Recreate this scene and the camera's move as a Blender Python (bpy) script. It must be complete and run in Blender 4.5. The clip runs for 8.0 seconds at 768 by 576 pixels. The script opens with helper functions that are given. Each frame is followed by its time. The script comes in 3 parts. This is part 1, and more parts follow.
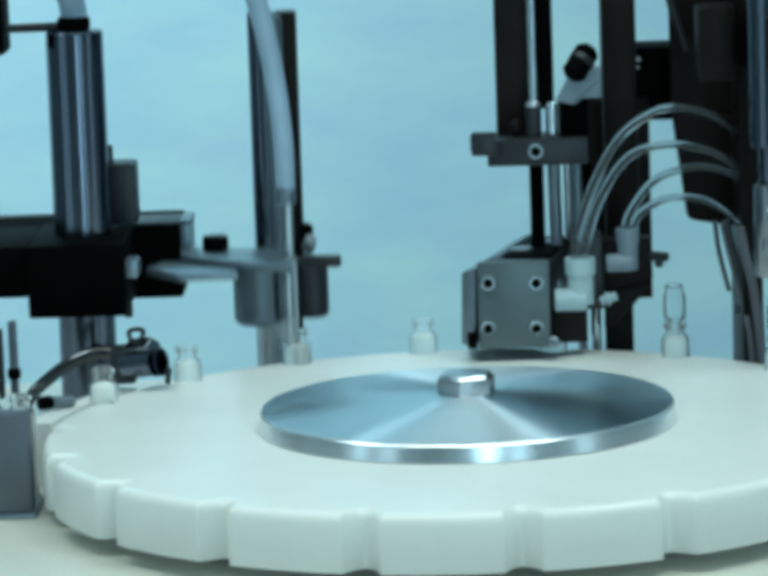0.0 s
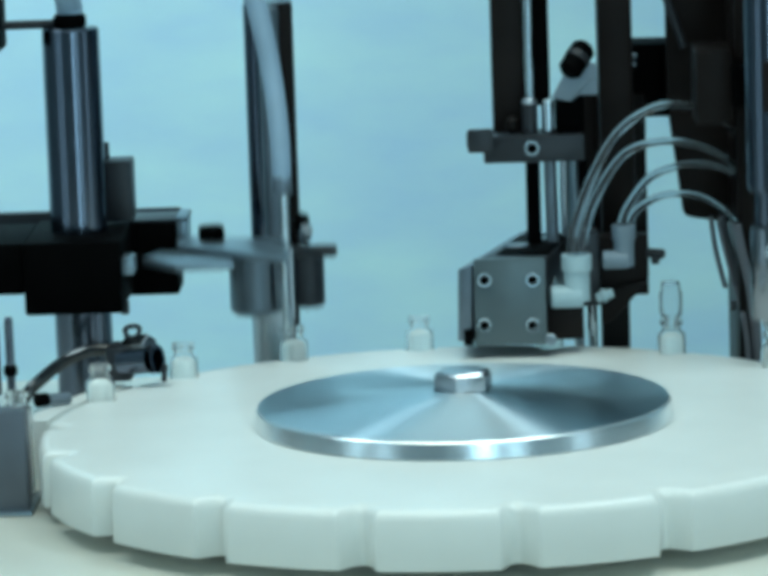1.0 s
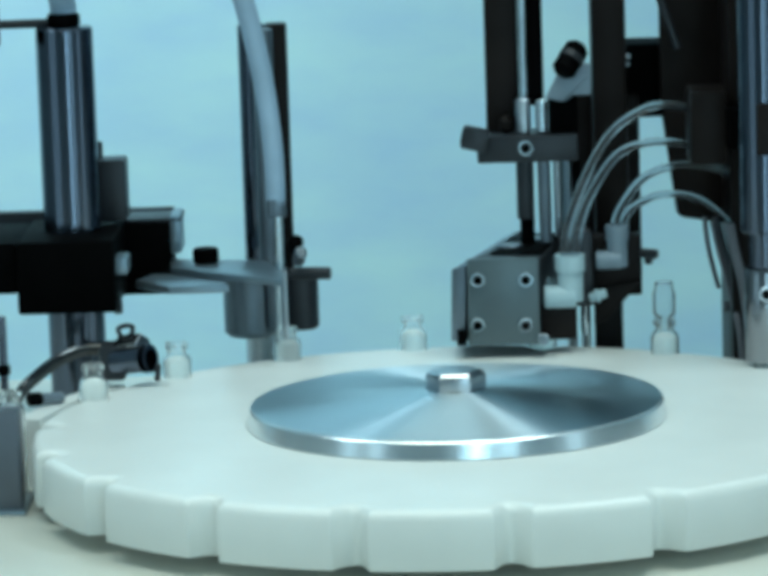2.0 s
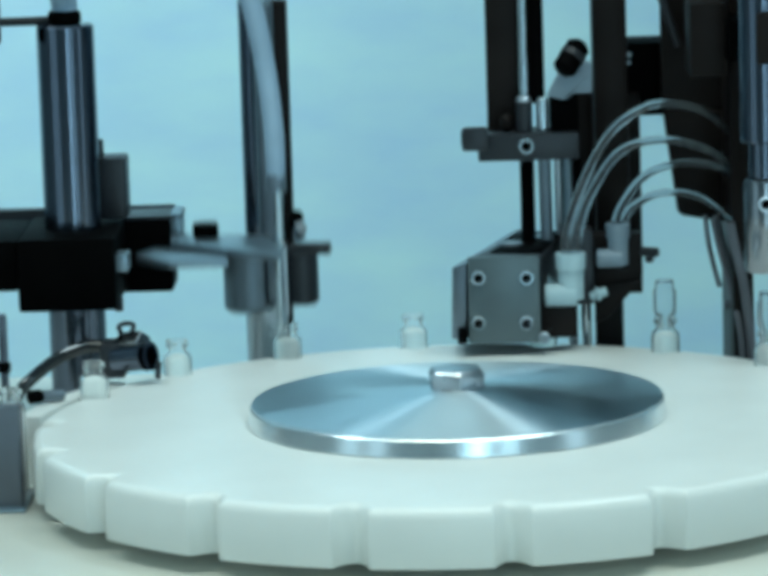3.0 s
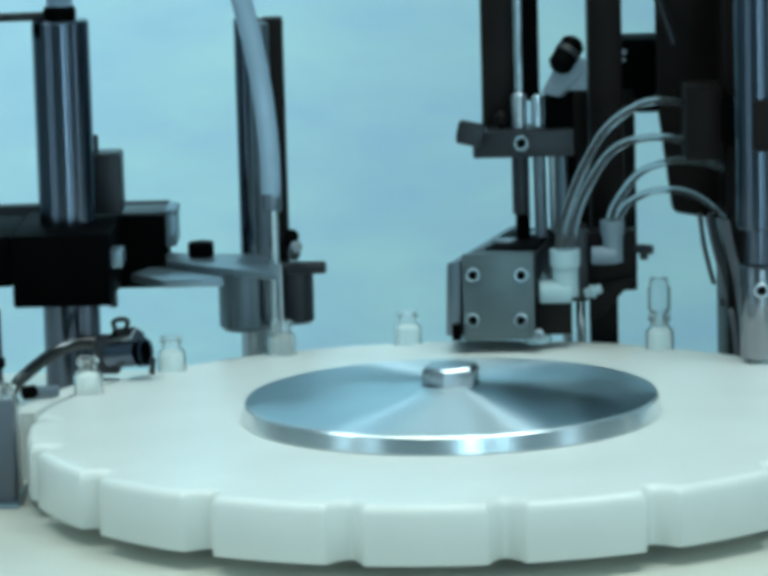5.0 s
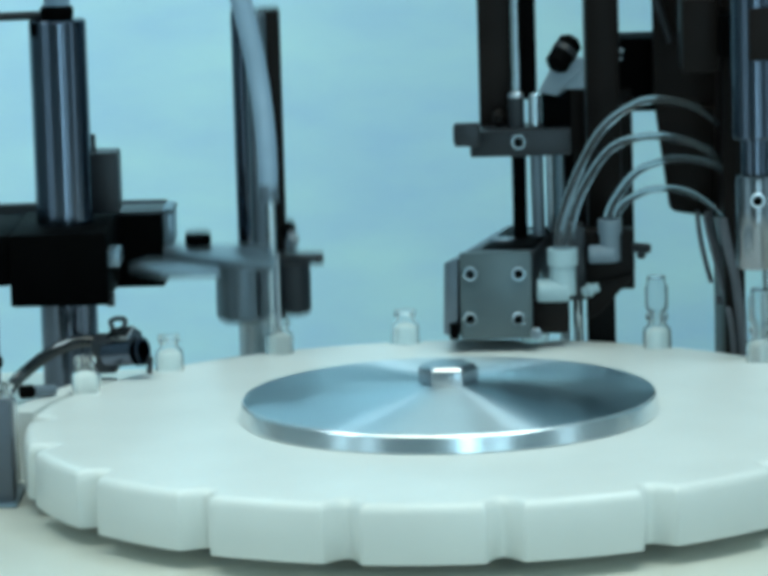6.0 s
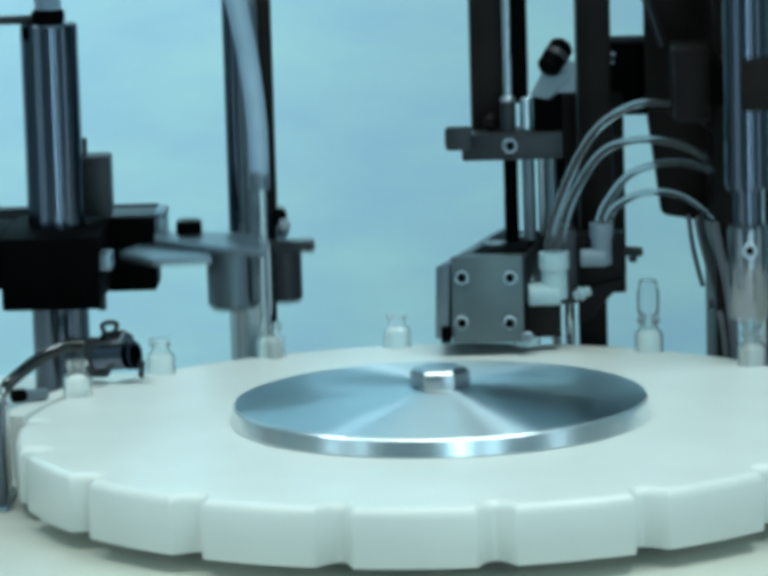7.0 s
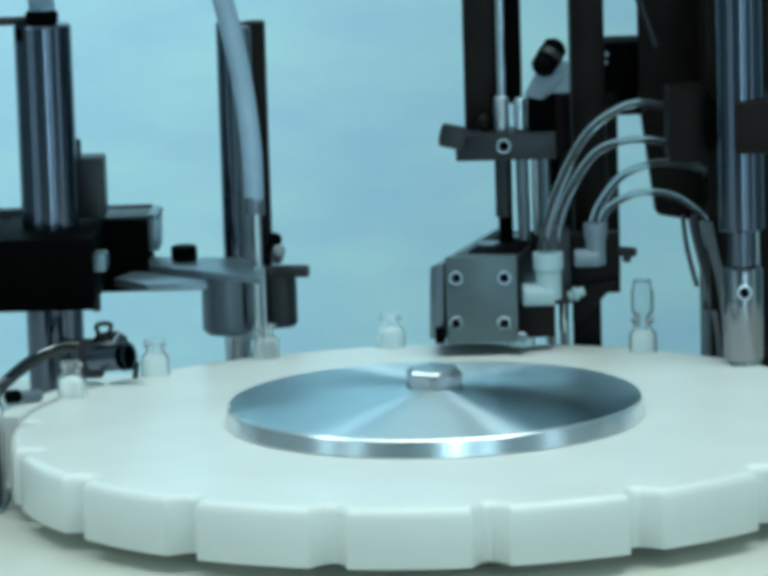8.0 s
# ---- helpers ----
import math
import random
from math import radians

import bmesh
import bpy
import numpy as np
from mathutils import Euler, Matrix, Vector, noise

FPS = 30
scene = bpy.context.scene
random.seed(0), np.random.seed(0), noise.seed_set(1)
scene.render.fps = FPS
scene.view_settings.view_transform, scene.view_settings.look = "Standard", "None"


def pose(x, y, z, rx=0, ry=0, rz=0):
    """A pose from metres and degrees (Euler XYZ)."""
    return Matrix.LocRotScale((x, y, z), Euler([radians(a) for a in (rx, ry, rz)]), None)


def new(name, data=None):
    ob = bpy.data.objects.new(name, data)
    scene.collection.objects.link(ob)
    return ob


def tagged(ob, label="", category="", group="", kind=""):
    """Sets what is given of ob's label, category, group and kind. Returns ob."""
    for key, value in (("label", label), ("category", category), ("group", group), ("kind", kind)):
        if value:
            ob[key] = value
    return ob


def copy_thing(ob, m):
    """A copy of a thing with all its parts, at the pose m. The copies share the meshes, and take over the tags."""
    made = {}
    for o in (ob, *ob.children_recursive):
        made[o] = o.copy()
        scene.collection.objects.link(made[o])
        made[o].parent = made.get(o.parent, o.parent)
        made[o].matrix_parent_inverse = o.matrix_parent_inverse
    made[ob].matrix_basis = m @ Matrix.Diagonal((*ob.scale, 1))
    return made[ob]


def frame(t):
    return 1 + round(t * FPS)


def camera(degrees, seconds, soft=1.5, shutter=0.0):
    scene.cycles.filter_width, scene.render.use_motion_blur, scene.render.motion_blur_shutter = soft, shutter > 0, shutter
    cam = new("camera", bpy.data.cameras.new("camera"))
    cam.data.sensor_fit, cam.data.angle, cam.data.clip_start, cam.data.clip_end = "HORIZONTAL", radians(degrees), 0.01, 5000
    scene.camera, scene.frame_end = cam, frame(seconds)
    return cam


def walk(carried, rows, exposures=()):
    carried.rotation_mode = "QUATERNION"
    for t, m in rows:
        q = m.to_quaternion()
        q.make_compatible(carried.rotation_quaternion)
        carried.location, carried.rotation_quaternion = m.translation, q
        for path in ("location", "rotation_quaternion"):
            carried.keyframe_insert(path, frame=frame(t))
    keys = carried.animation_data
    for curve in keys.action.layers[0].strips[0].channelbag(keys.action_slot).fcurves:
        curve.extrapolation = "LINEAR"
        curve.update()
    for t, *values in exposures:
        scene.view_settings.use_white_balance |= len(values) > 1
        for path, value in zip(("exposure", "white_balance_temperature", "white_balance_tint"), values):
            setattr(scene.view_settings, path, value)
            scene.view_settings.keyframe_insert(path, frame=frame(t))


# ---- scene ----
# Metres; the turntable's top centre is the origin, y points away from the camera.
DISC_R, DISC_T, STATIONS = 0.2435, 0.0342, 18
TOP = -0.0022                      # height of the disc's upper face
STEP = 2 * math.pi / STATIONS
PHASE = 0.112                      # angle of one pocket from the front, counter-clockwise
TABLE_Z = -0.0446

# ---- camera ----
cam = camera(11.43, 8.0, soft=5.2, shutter=1.0)
SWAY = [  # seconds, pan, tilt and lean in hundredths of a degree
    (0.0, 14.1, 8.5, -21), (0.5, 15.8, 12.1, -24), (1.0, 8.7, 3.7, -23), (1.5, 1.5, 4.2, -17),
    (3.0, -0.3, 0.1, -5), (3.5, 0.0, 0.0, 0), (4.0, 1.2, -1.7, 1), (4.5, -7.4, -3.7, 13),
    (6.0, -12.4, -6.9, 7), (6.5, -17.9, -2.8, 12), (7.0, -25.2, -1.6, 6), (7.5, -29.6, 0.8, 11),
    (8.0, -34.1, -1.1, -3)]
walk(cam, [(t, pose(0, -2.16, 0.4214, 90 - 9.144 + tilt / 100, 0, 1.060 + pan / 100) @ pose(0, 0, 0, 0, 0, -1.707 + lean / 100))
           for t, pan, tilt, lean in SWAY], exposures=[(0.0, 0.0), (8.0, 0.0)])

# ---- light: ceiling panels over the machine, added wall lamp, daylight from behind the camera ----
world = bpy.data.worlds.new("room_air")
world.use_nodes = True
scene.world = world
world.node_tree.nodes["Background"].inputs[0].default_value = (0.55, 0.75, 0.85, 1)
world.node_tree.nodes["Background"].inputs[1].default_value = 0.6


def overhead_lamp(x, y, sx, sy, watts, colour, tilt=0, spread=180):
    data = bpy.data.lights.new("panel_light", "AREA")
    data.shape, data.size, data.size_y, data.energy, data.color = "RECTANGLE", sx, sy, watts, colour
    data.spread = radians(spread)
    ob = new("panel_light", data)
    ob.matrix_basis = pose(x, y, 2.08, tilt)
    return ob


overhead_lamp(-0.05, -0.75, 2.3, 0.9, 13.8, (0.86, 0.98, 0.86), 0, 110)
# two rows of tubes along the machine
overhead_lamp(-1.40, 0.0, 0.22, 0.7, 9, (0.70, 0.94, 1.0))
overhead_lamp(0.86, -0.1, 0.20, 0.7, 5.6, (0.70, 0.94, 1.0), 0, 120)
# added lamp tilted at the far wall to brighten it; no such fitting known
overhead_lamp(-0.62, 0.66, 1.1, 0.25, 9.4, (0.64, 0.90, 0.97), 16, 60)


def window_light(x, y, turn, width, watts):
    """Daylight in a window's opening."""
    data = bpy.data.lights.new("window_light", "AREA")
    data.shape, data.size, data.size_y, data.energy, data.color = "RECTANGLE", width, 1.9, watts, (0.50, 0.86, 1.0)
    ob = new("window_light", data)
    ob.matrix_basis = pose(x, y, 0.35) @ pose(0, 0, 0, 90, 0, turn)
    return ob


window_light(0.52, -3.02, 0, 0.32, 9.5)
window_light(1.57, -3.02, 0, 0.30, 5.0)
window_light(-2.22, -2.32, -90, 0.55, 3.6)
window_light(-2.22, -1.30, -90, 0.30, 2.4)
window_light(2.22, -1.05, 90, 0.40, 1.9)


# ---- materials ----
def material(name, colour, rough=0.5, metal=0.0, vary=0.12, scale=30.0, bump=0.05, fine=400.0, stretch=(1, 1, 1), coat=0.0, spec=0.5):
    m = bpy.data.materials.new(name)
    m.use_nodes = True
    nt = m.node_tree
    b = nt.nodes["Principled BSDF"]
    tc = nt.nodes.new("ShaderNodeTexCoord")
    mp = nt.nodes.new("ShaderNodeMapping")
    mp.inputs["Scale"].default_value = stretch
    nt.links.new(tc.outputs["Object"], mp.inputs[0])
    big = nt.nodes.new("ShaderNodeTexNoise")
    big.inputs["Scale"].default_value, big.inputs["Detail"].default_value = scale, 4
    small = nt.nodes.new("ShaderNodeTexNoise")
    small.inputs["Scale"].default_value, small.inputs["Detail"].default_value = fine, 3
    for n in (big, small):
        nt.links.new(mp.outputs[0], n.inputs["Vector"])
    ramp = nt.nodes.new("ShaderNodeValToRGB")
    ramp.color_ramp.elements[0].position, ramp.color_ramp.elements[1].position = 0.3, 0.7
    ramp.color_ramp.elements[0].color = (*[c * (1 - vary) for c in colour], 1)
    ramp.color_ramp.elements[1].color = (*[min(1, c * (1 + vary)) for c in colour], 1)
    nt.links.new(big.outputs["Fac"], ramp.inputs[0])
    nt.links.new(ramp.outputs[0], b.inputs["Base Color"])
    rr = nt.nodes.new("ShaderNodeMapRange")
    rr.inputs["To Min"].default_value, rr.inputs["To Max"].default_value = rough * (0.93 if metal > 0.5 else 0.8), min(1, rough * (1.07 if metal > 0.5 else 1.2))
    nt.links.new(small.outputs["Fac"], rr.inputs["Value"])
    nt.links.new(rr.outputs[0], b.inputs["Roughness"])
    bp = nt.nodes.new("ShaderNodeBump")
    bp.inputs["Strength"].default_value, bp.inputs["Distance"].default_value = bump, 0.001
    nt.links.new(small.outputs["Fac"], bp.inputs["Height"])
    if bump > 0:
        nt.links.new(bp.outputs[0], b.inputs["Normal"])
    b.inputs["Metallic"].default_value = metal
    b.inputs["Coat Weight"].default_value = coat
    b.inputs["Specular IOR Level"].default_value = spec
    return m


def glass(name, colour, rough, ior=1.45, clear=1.0):
    m = bpy.data.materials.new(name)
    m.use_nodes = True
    b = m.node_tree.nodes["Principled BSDF"]
    b.inputs["Base Color"].default_value = (*colour, 1)
    b.inputs["Transmission Weight"].default_value = clear
    b.inputs["Roughness"].default_value, b.inputs["IOR"].default_value = rough, ior
    return m


def brushed(name, colour, rough, aniso):
    m = material(name, colour, rough, 1.0, 0.05, 12, 0.02, 900)
    nt = m.node_tree
    b = nt.nodes["Principled BSDF"]
    tan = nt.nodes.new("ShaderNodeTangent")
    tan.direction_type, tan.axis = "RADIAL", "Z"
    nt.links.new(tan.outputs[0], b.inputs["Tangent"])
    b.inputs["Anisotropic"].default_value = aniso
    b.inputs["Anisotropic Rotation"].default_value = 0.25
    return m


M_WALL = material("wall_paint", (0.60, 0.84, 0.94), 0.6, 0, 0.09, 7, 0.05, 60, (1, 1, 2.6))
for element, hue in zip([n for n in M_WALL.node_tree.nodes if n.type == "VALTORGB"][0].color_ramp.elements, ((0.53, 0.76, 0.92, 1), (0.64, 0.90, 0.93, 1))):
    element.color = hue           # two hues mixed by noise, bluer and greener by turns
M_ROOM = material("room_paint", (0.36, 0.42, 0.44), 0.7, 0, 0.06, 2, 0.05, 60)
M_CEILING = material("ceiling_paint", (0.70, 0.78, 0.80), 0.8, 0, 0.04, 2, 0.05, 60)
M_FLOOR = material("floor_resin", (0.22, 0.25, 0.25), 0.4, 0, 0.15, 3, 0.05, 80)
M_TABLE = material("table_enamel", (0.68, 0.69, 0.63), 0.35, 0, 0.04, 9, 0.03, 200)
M_DISC = material("white_acetal", (0.85, 0.89, 0.88), 0.33, 0, 0.035, 14, 0, 300)
M_CABLE = material("grey_sheath", (0.13, 0.14, 0.165), 0.35, 0, 0.1, 60, 0.03, 500)
M_DISH = brushed("brushed_steel", (0.68, 0.77, 0.82), 0.31, 1.0)
M_RIM = material("turned_steel", (0.92, 0.95, 0.97), 0.26, 1, 0.05, 60, 0, 700)
M_STEEL = material("bright_steel", (0.50, 0.54, 0.58), 0.28, 1, 0.05, 40, 0, 500, (1, 1, 0.3))
M_PRESS = material("worn_press_steel", (0.29, 0.30, 0.32), 0.20, 1, 0.12, 40, 0.02, 400, (1, 1, 0.2))
M_CHROME = material("chrome", (0.54, 0.61, 0.65), 0.16, 1, 0.03, 30, 0, 500)
M_GREY = material("grey_anodised", (0.030, 0.034, 0.041), 0.42, 0.4, 0.12, 40, 0.06, 500)
M_PLATE = material("grey_green_plate", (0.118, 0.158, 0.172), 0.40, 0.4, 0.10, 35, 0.06, 500)
M_HOLD = material("matt_steel", (0.17, 0.21, 0.25), 0.34, 0.7, 0.10, 40, 0.05, 400)
M_ALU = material("dull_aluminium", (0.23, 0.30, 0.35), 0.34, 0.75, 0.08, 40, 0.05, 400)
M_BLACK = material("black_paint", (0.0016, 0.0016, 0.0018), 0.6, 0, 0.3, 40, 0.06, 400, spec=0.025)
M_BROWN = material("dark_bronze", (0.0125, 0.0098, 0.0094), 0.45, 0.0, 0.3, 20, 0.06, 300, spec=0.10)
M_POLE = material("dark_steel", (0.13, 0.15, 0.19), 0.17, 1.0, 0.10, 40, 0, 300, (1, 1, 0.05))
M_WHITE = material("white_nylon", (0.44, 0.60, 0.66), 0.4, 0, 0.05, 60, 0.05, 600)
# the bracket's own colour; also white nylon with shade put into its colour
M_BRACKET_SHADE = material("bracket_and_shaded_elbow", (0.22, 0.29, 0.35), 0.4, 0, 0.06, 60, 0.03, 600)
M_BRAID = material("glossy_hose", (0.008, 0.009, 0.012), 0.12, 0.0, 0.2, 120, 0.01, 900, coat=0.6, spec=0.9)
M_BOX = material("slate_enamel", (0.12, 0.14, 0.17), 0.4, 0.3, 0.10, 30, 0.05, 300)
M_HOSE = material("milky_hose", (0.30, 0.43, 0.56), 0.3, 0, 0.06, 60, 0.04, 500)
M_GLASS = glass("vial_glass", (0.98, 1.0, 1.0), 0.02, 1.16, 0.96)
M_CAP = glass("cap_plastic", (0.90, 0.96, 0.98), 0.06, 1.22, 0.93)
M_MILK = glass("milky_liquid", (0.94, 0.99, 0.99), 0.30, 1.12, 0.80)
M_TUBE = glass("clear_tube", (0.66, 0.71, 0.75), 0.14, 1.22, 0.95)


# ---- shape helpers ----
def part(name, bm, mat, parent=None, label="", smooth=35):
    me = bpy.data.meshes.new(name)
    bmesh.ops.recalc_face_normals(bm, faces=bm.faces)
    for e in bm.edges:
        e.smooth = len(e.link_faces) == 2 and e.calc_face_angle(0) < radians(smooth)
    for f in bm.faces:
        f.smooth = True
    bm.to_mesh(me)
    bm.free()
    me.materials.append(mat)
    ob = new(name, me)
    if parent:
        ob.parent = parent
    if label:
        ob["label"] = label
    return ob


def thing(name, label, category, at=(0, 0, 0), group="", kind=""):
    ob = new(name)
    ob.location = at
    return tagged(ob, label, category, group, kind)


def box(x0, x1, y0, y1, z0, z1, bevel=0.0008, bm=None, seg=2):
    made = bmesh.new()
    v = [made.verts.new((x, y, z)) for x in (x0, x1) for y in (y0, y1) for z in (z0, z1)]
    for q in ((0, 1, 3, 2), (4, 6, 7, 5), (0, 4, 5, 1), (2, 3, 7, 6), (0, 2, 6, 4), (1, 5, 7, 3)):
        made.faces.new([v[i] for i in q])
    if bevel:
        bmesh.ops.bevel(made, geom=made.edges[:], offset=bevel, segments=seg, affect="EDGES", profile=0.5)
    return join(bm, made)


def join(bm, other):
    if bm is None:
        return other
    me = bpy.data.meshes.new("join")
    other.to_mesh(me)
    other.free()
    bm.from_mesh(me)
    bpy.data.meshes.remove(me)
    return bm


def prism(pts, y0, y1, bevel=0.0008, bm=None):
    """A plate whose outline lies in the x, z plane."""
    made = bmesh.new()
    a = [made.verts.new((x, y0, z)) for x, z in pts]
    b = [made.verts.new((x, y1, z)) for x, z in pts]
    n = len(pts)
    made.faces.new(a)
    made.faces.new(b[::-1])
    for i in range(n):
        made.faces.new((a[i], b[i], b[(i + 1) % n], a[(i + 1) % n]))
    if bevel:
        bmesh.ops.bevel(made, geom=made.edges[:], offset=bevel, segments=2, affect="EDGES", profile=0.5)
    return join(bm, made)


def sweep(pts, radius, seg=14, bm=None, cap=True):
    """A round bar or hose along the points; radius may be one for each point."""
    made = bmesh.new()
    pts = [Vector(p) for p in pts]
    radii = radius if isinstance(radius, (list, tuple)) else [radius] * len(pts)
    rings, up = [], None
    for i, p in enumerate(pts):
        t = (pts[min(i + 1, len(pts) - 1)] - pts[max(i - 1, 0)]).normalized()
        if t.length == 0:
            t = (pts[-1] - pts[0]).normalized()
        if up is None:
            up = t.orthogonal().normalized()
        up = (up - t * up.dot(t)).normalized()
        side = t.cross(up)
        rings.append([made.verts.new(p + radii[i] * (up * math.cos(a) + side * math.sin(a)))
                      for a in (2 * math.pi * k / seg for k in range(seg))])
    for r, s in zip(rings, rings[1:]):
        for k in range(seg):
            made.faces.new((r[k], r[(k + 1) % seg], s[(k + 1) % seg], s[k]))
    if cap:
        made.faces.new(rings[0][::-1])
        made.faces.new(rings[-1])
    return join(bm, made)


def bar(a, b, radius, bevel=0.0006, seg=24, bm=None):
    """A round bar with eased ends."""
    a, b = Vector(a), Vector(b)
    t = (b - a).normalized() * bevel
    return sweep([a, a + t * 0.001, a + t, b - t, b - t * 0.001, b], [radius - bevel, radius - bevel * 0.98, radius, radius, radius - bevel * 0.98, radius - bevel], seg, bm)


def lathe(profile, seg=32, bm=None, closed=False):
    """Turned about the z axis; profile of (radius, z)."""
    made = bmesh.new()
    rings = []
    for r, z in profile:
        if r < 1e-6:
            rings.append([made.verts.new((0, 0, z))])
        else:
            rings.append([made.verts.new((r * math.cos(a), r * math.sin(a), z)) for a in (2 * math.pi * k / seg for k in range(seg))])
    pairs = list(zip(rings, rings[1:])) + ([(rings[-1], rings[0])] if closed else [])
    for r, s in pairs:
        for k in range(seg):
            q = [r[k % len(r)], r[(k + 1) % len(r)], s[(k + 1) % len(s)], s[k % len(s)]]
            q = list(dict.fromkeys(q))
            if len(q) > 2:
                made.faces.new(q)
    return join(bm, made)


def curve_points(ctrl, n=10):
    """A smooth line through the points."""
    c = [Vector(p) for p in ctrl]
    c = [c[0] * 2 - c[1], *c, c[-1] * 2 - c[-2]]
    out = []
    for i in range(1, len(c) - 2):
        for k in range(n):
            t = k / n
            out.append(0.5 * (2 * c[i] + (c[i + 1] - c[i - 1]) * t + (2 * c[i - 1] - 5 * c[i] + 4 * c[i + 1] - c[i + 2]) * t * t
                              + (3 * c[i] - c[i - 1] - 3 * c[i + 1] + c[i + 2]) * t ** 3))
    return out + [c[-2]]


def screw(parent, at, r=0.0036):
    """A socket-head screw facing -y: a bright ring round a dark socket."""
    ob = part("screw", lathe([(r * 0.55, 0.0008), (r * 0.6, 0.0026), (r * 0.9, 0.0026), (r, 0.0018), (r, -0.001), (0, -0.001), (0, 0.0008)], 20), M_CHROME, parent, "bright socket screw", 30)
    ob.matrix_basis = Matrix.Translation(at) @ pose(0, 0, 0, 90)
    part("socket", lathe([(0, 0.0011), (r * 0.6, 0.0011), (r * 0.6, 0.0002), (0, 0.0002)], 12), M_BLACK, ob)
    return ob


# ---- the room ----
def slab(name, x0, x1, y0, y1, z0, z1, mat, label):
    return tagged(part(name, box(x0, x1, y0, y1, z0, z1, 0), mat), label, kind="structure")


slab("wall_north", -2.2, 2.2, 1.25, 1.35, -0.95, 2.2, M_WALL, "pale blue painted wall behind the machine")
def window_wall(name, axis, at, a0, a1, openings, z0, z1, label):
    """A wall 0.1 m thick with openings from z0 to z1 along its length."""
    bm = bmesh.new()
    lo, hi = (at, at + 0.1)

    def piece(p, q, b, t):
        if axis == "y":
            box(p, q, lo, hi, b, t, 0, bm)
        else:
            box(lo, hi, p, q, b, t, 0, bm)
    edge = a0
    for p, q in openings:
        piece(edge, p, -0.95, 2.2)
        piece(p, q, -0.95, z0)
        piece(p, q, z1, 2.2)
        edge = q
    piece(edge, a1, -0.95, 2.2)
    return tagged(part(name, bm, M_ROOM), label, kind="structure")


SOUTH, WEST, EAST = [(0.36, 0.68), (1.42, 1.72)], [(-2.6, -2.05), (-1.45, -1.15)], [(-1.25, -0.85)]
SILL, HEAD = -0.60, 1.30
window_wall("wall_south", "y", -3.1, -2.2, 2.2, SOUTH, SILL, HEAD, "plain grey room wall with tall windows")
window_wall("wall_west", "x", -2.3, -3.1, 1.35, WEST, SILL, HEAD, "plain grey side wall with tall windows")
window_wall("wall_east", "x", 2.2, -3.1, 1.35, EAST, SILL, HEAD, "plain grey side wall with a tall window")
slab("floor", -2.3, 2.3, -3.1, 1.35, -1.05, -0.95, M_FLOOR, "grey resin workshop floor")
slab("ceiling", -2.3, 2.3, -3.1, 1.35, 2.2, 2.3, M_CEILING, "plain light ceiling over the machine")

# ---- the machine's table ----
table = thing("machine_table", "cream enamelled machine table under the turntable", "machine table")
part("table_top", box(-0.75, 0.75, -0.55, 0.40, TABLE_Z - 0.03, TABLE_Z, 0.004), M_TABLE, table)
part("cabinet", box(-0.70, 0.70, -0.50, 0.36, -0.95, TABLE_Z - 0.03, 0.004), M_TABLE, table)


# ---- turntable ----
def pocket_outline(r, width, depth, per=28):
    pts = []
    half = width / 2 / r
    for k in range(STATIONS):
        a0 = PHASE + k * STEP
        for i in range(15):                      # the pocket, a slot with eased corners
            u = 2 * i / 14 - 1
            x, y = width / 2 * u, r * math.cos(half) - depth * (1 - u * u) ** 1.12
            c, s = math.cos(a0), math.sin(a0)
            # front is -y; turn counter-clockwise seen from above
            pts.append((x * c + y * s, x * s - y * c))
        for i in range(1, per):
            a = a0 + half + (STEP - 2 * half) * i / per
            pts.append((r * math.sin(a), -r * math.cos(a)))
    return pts


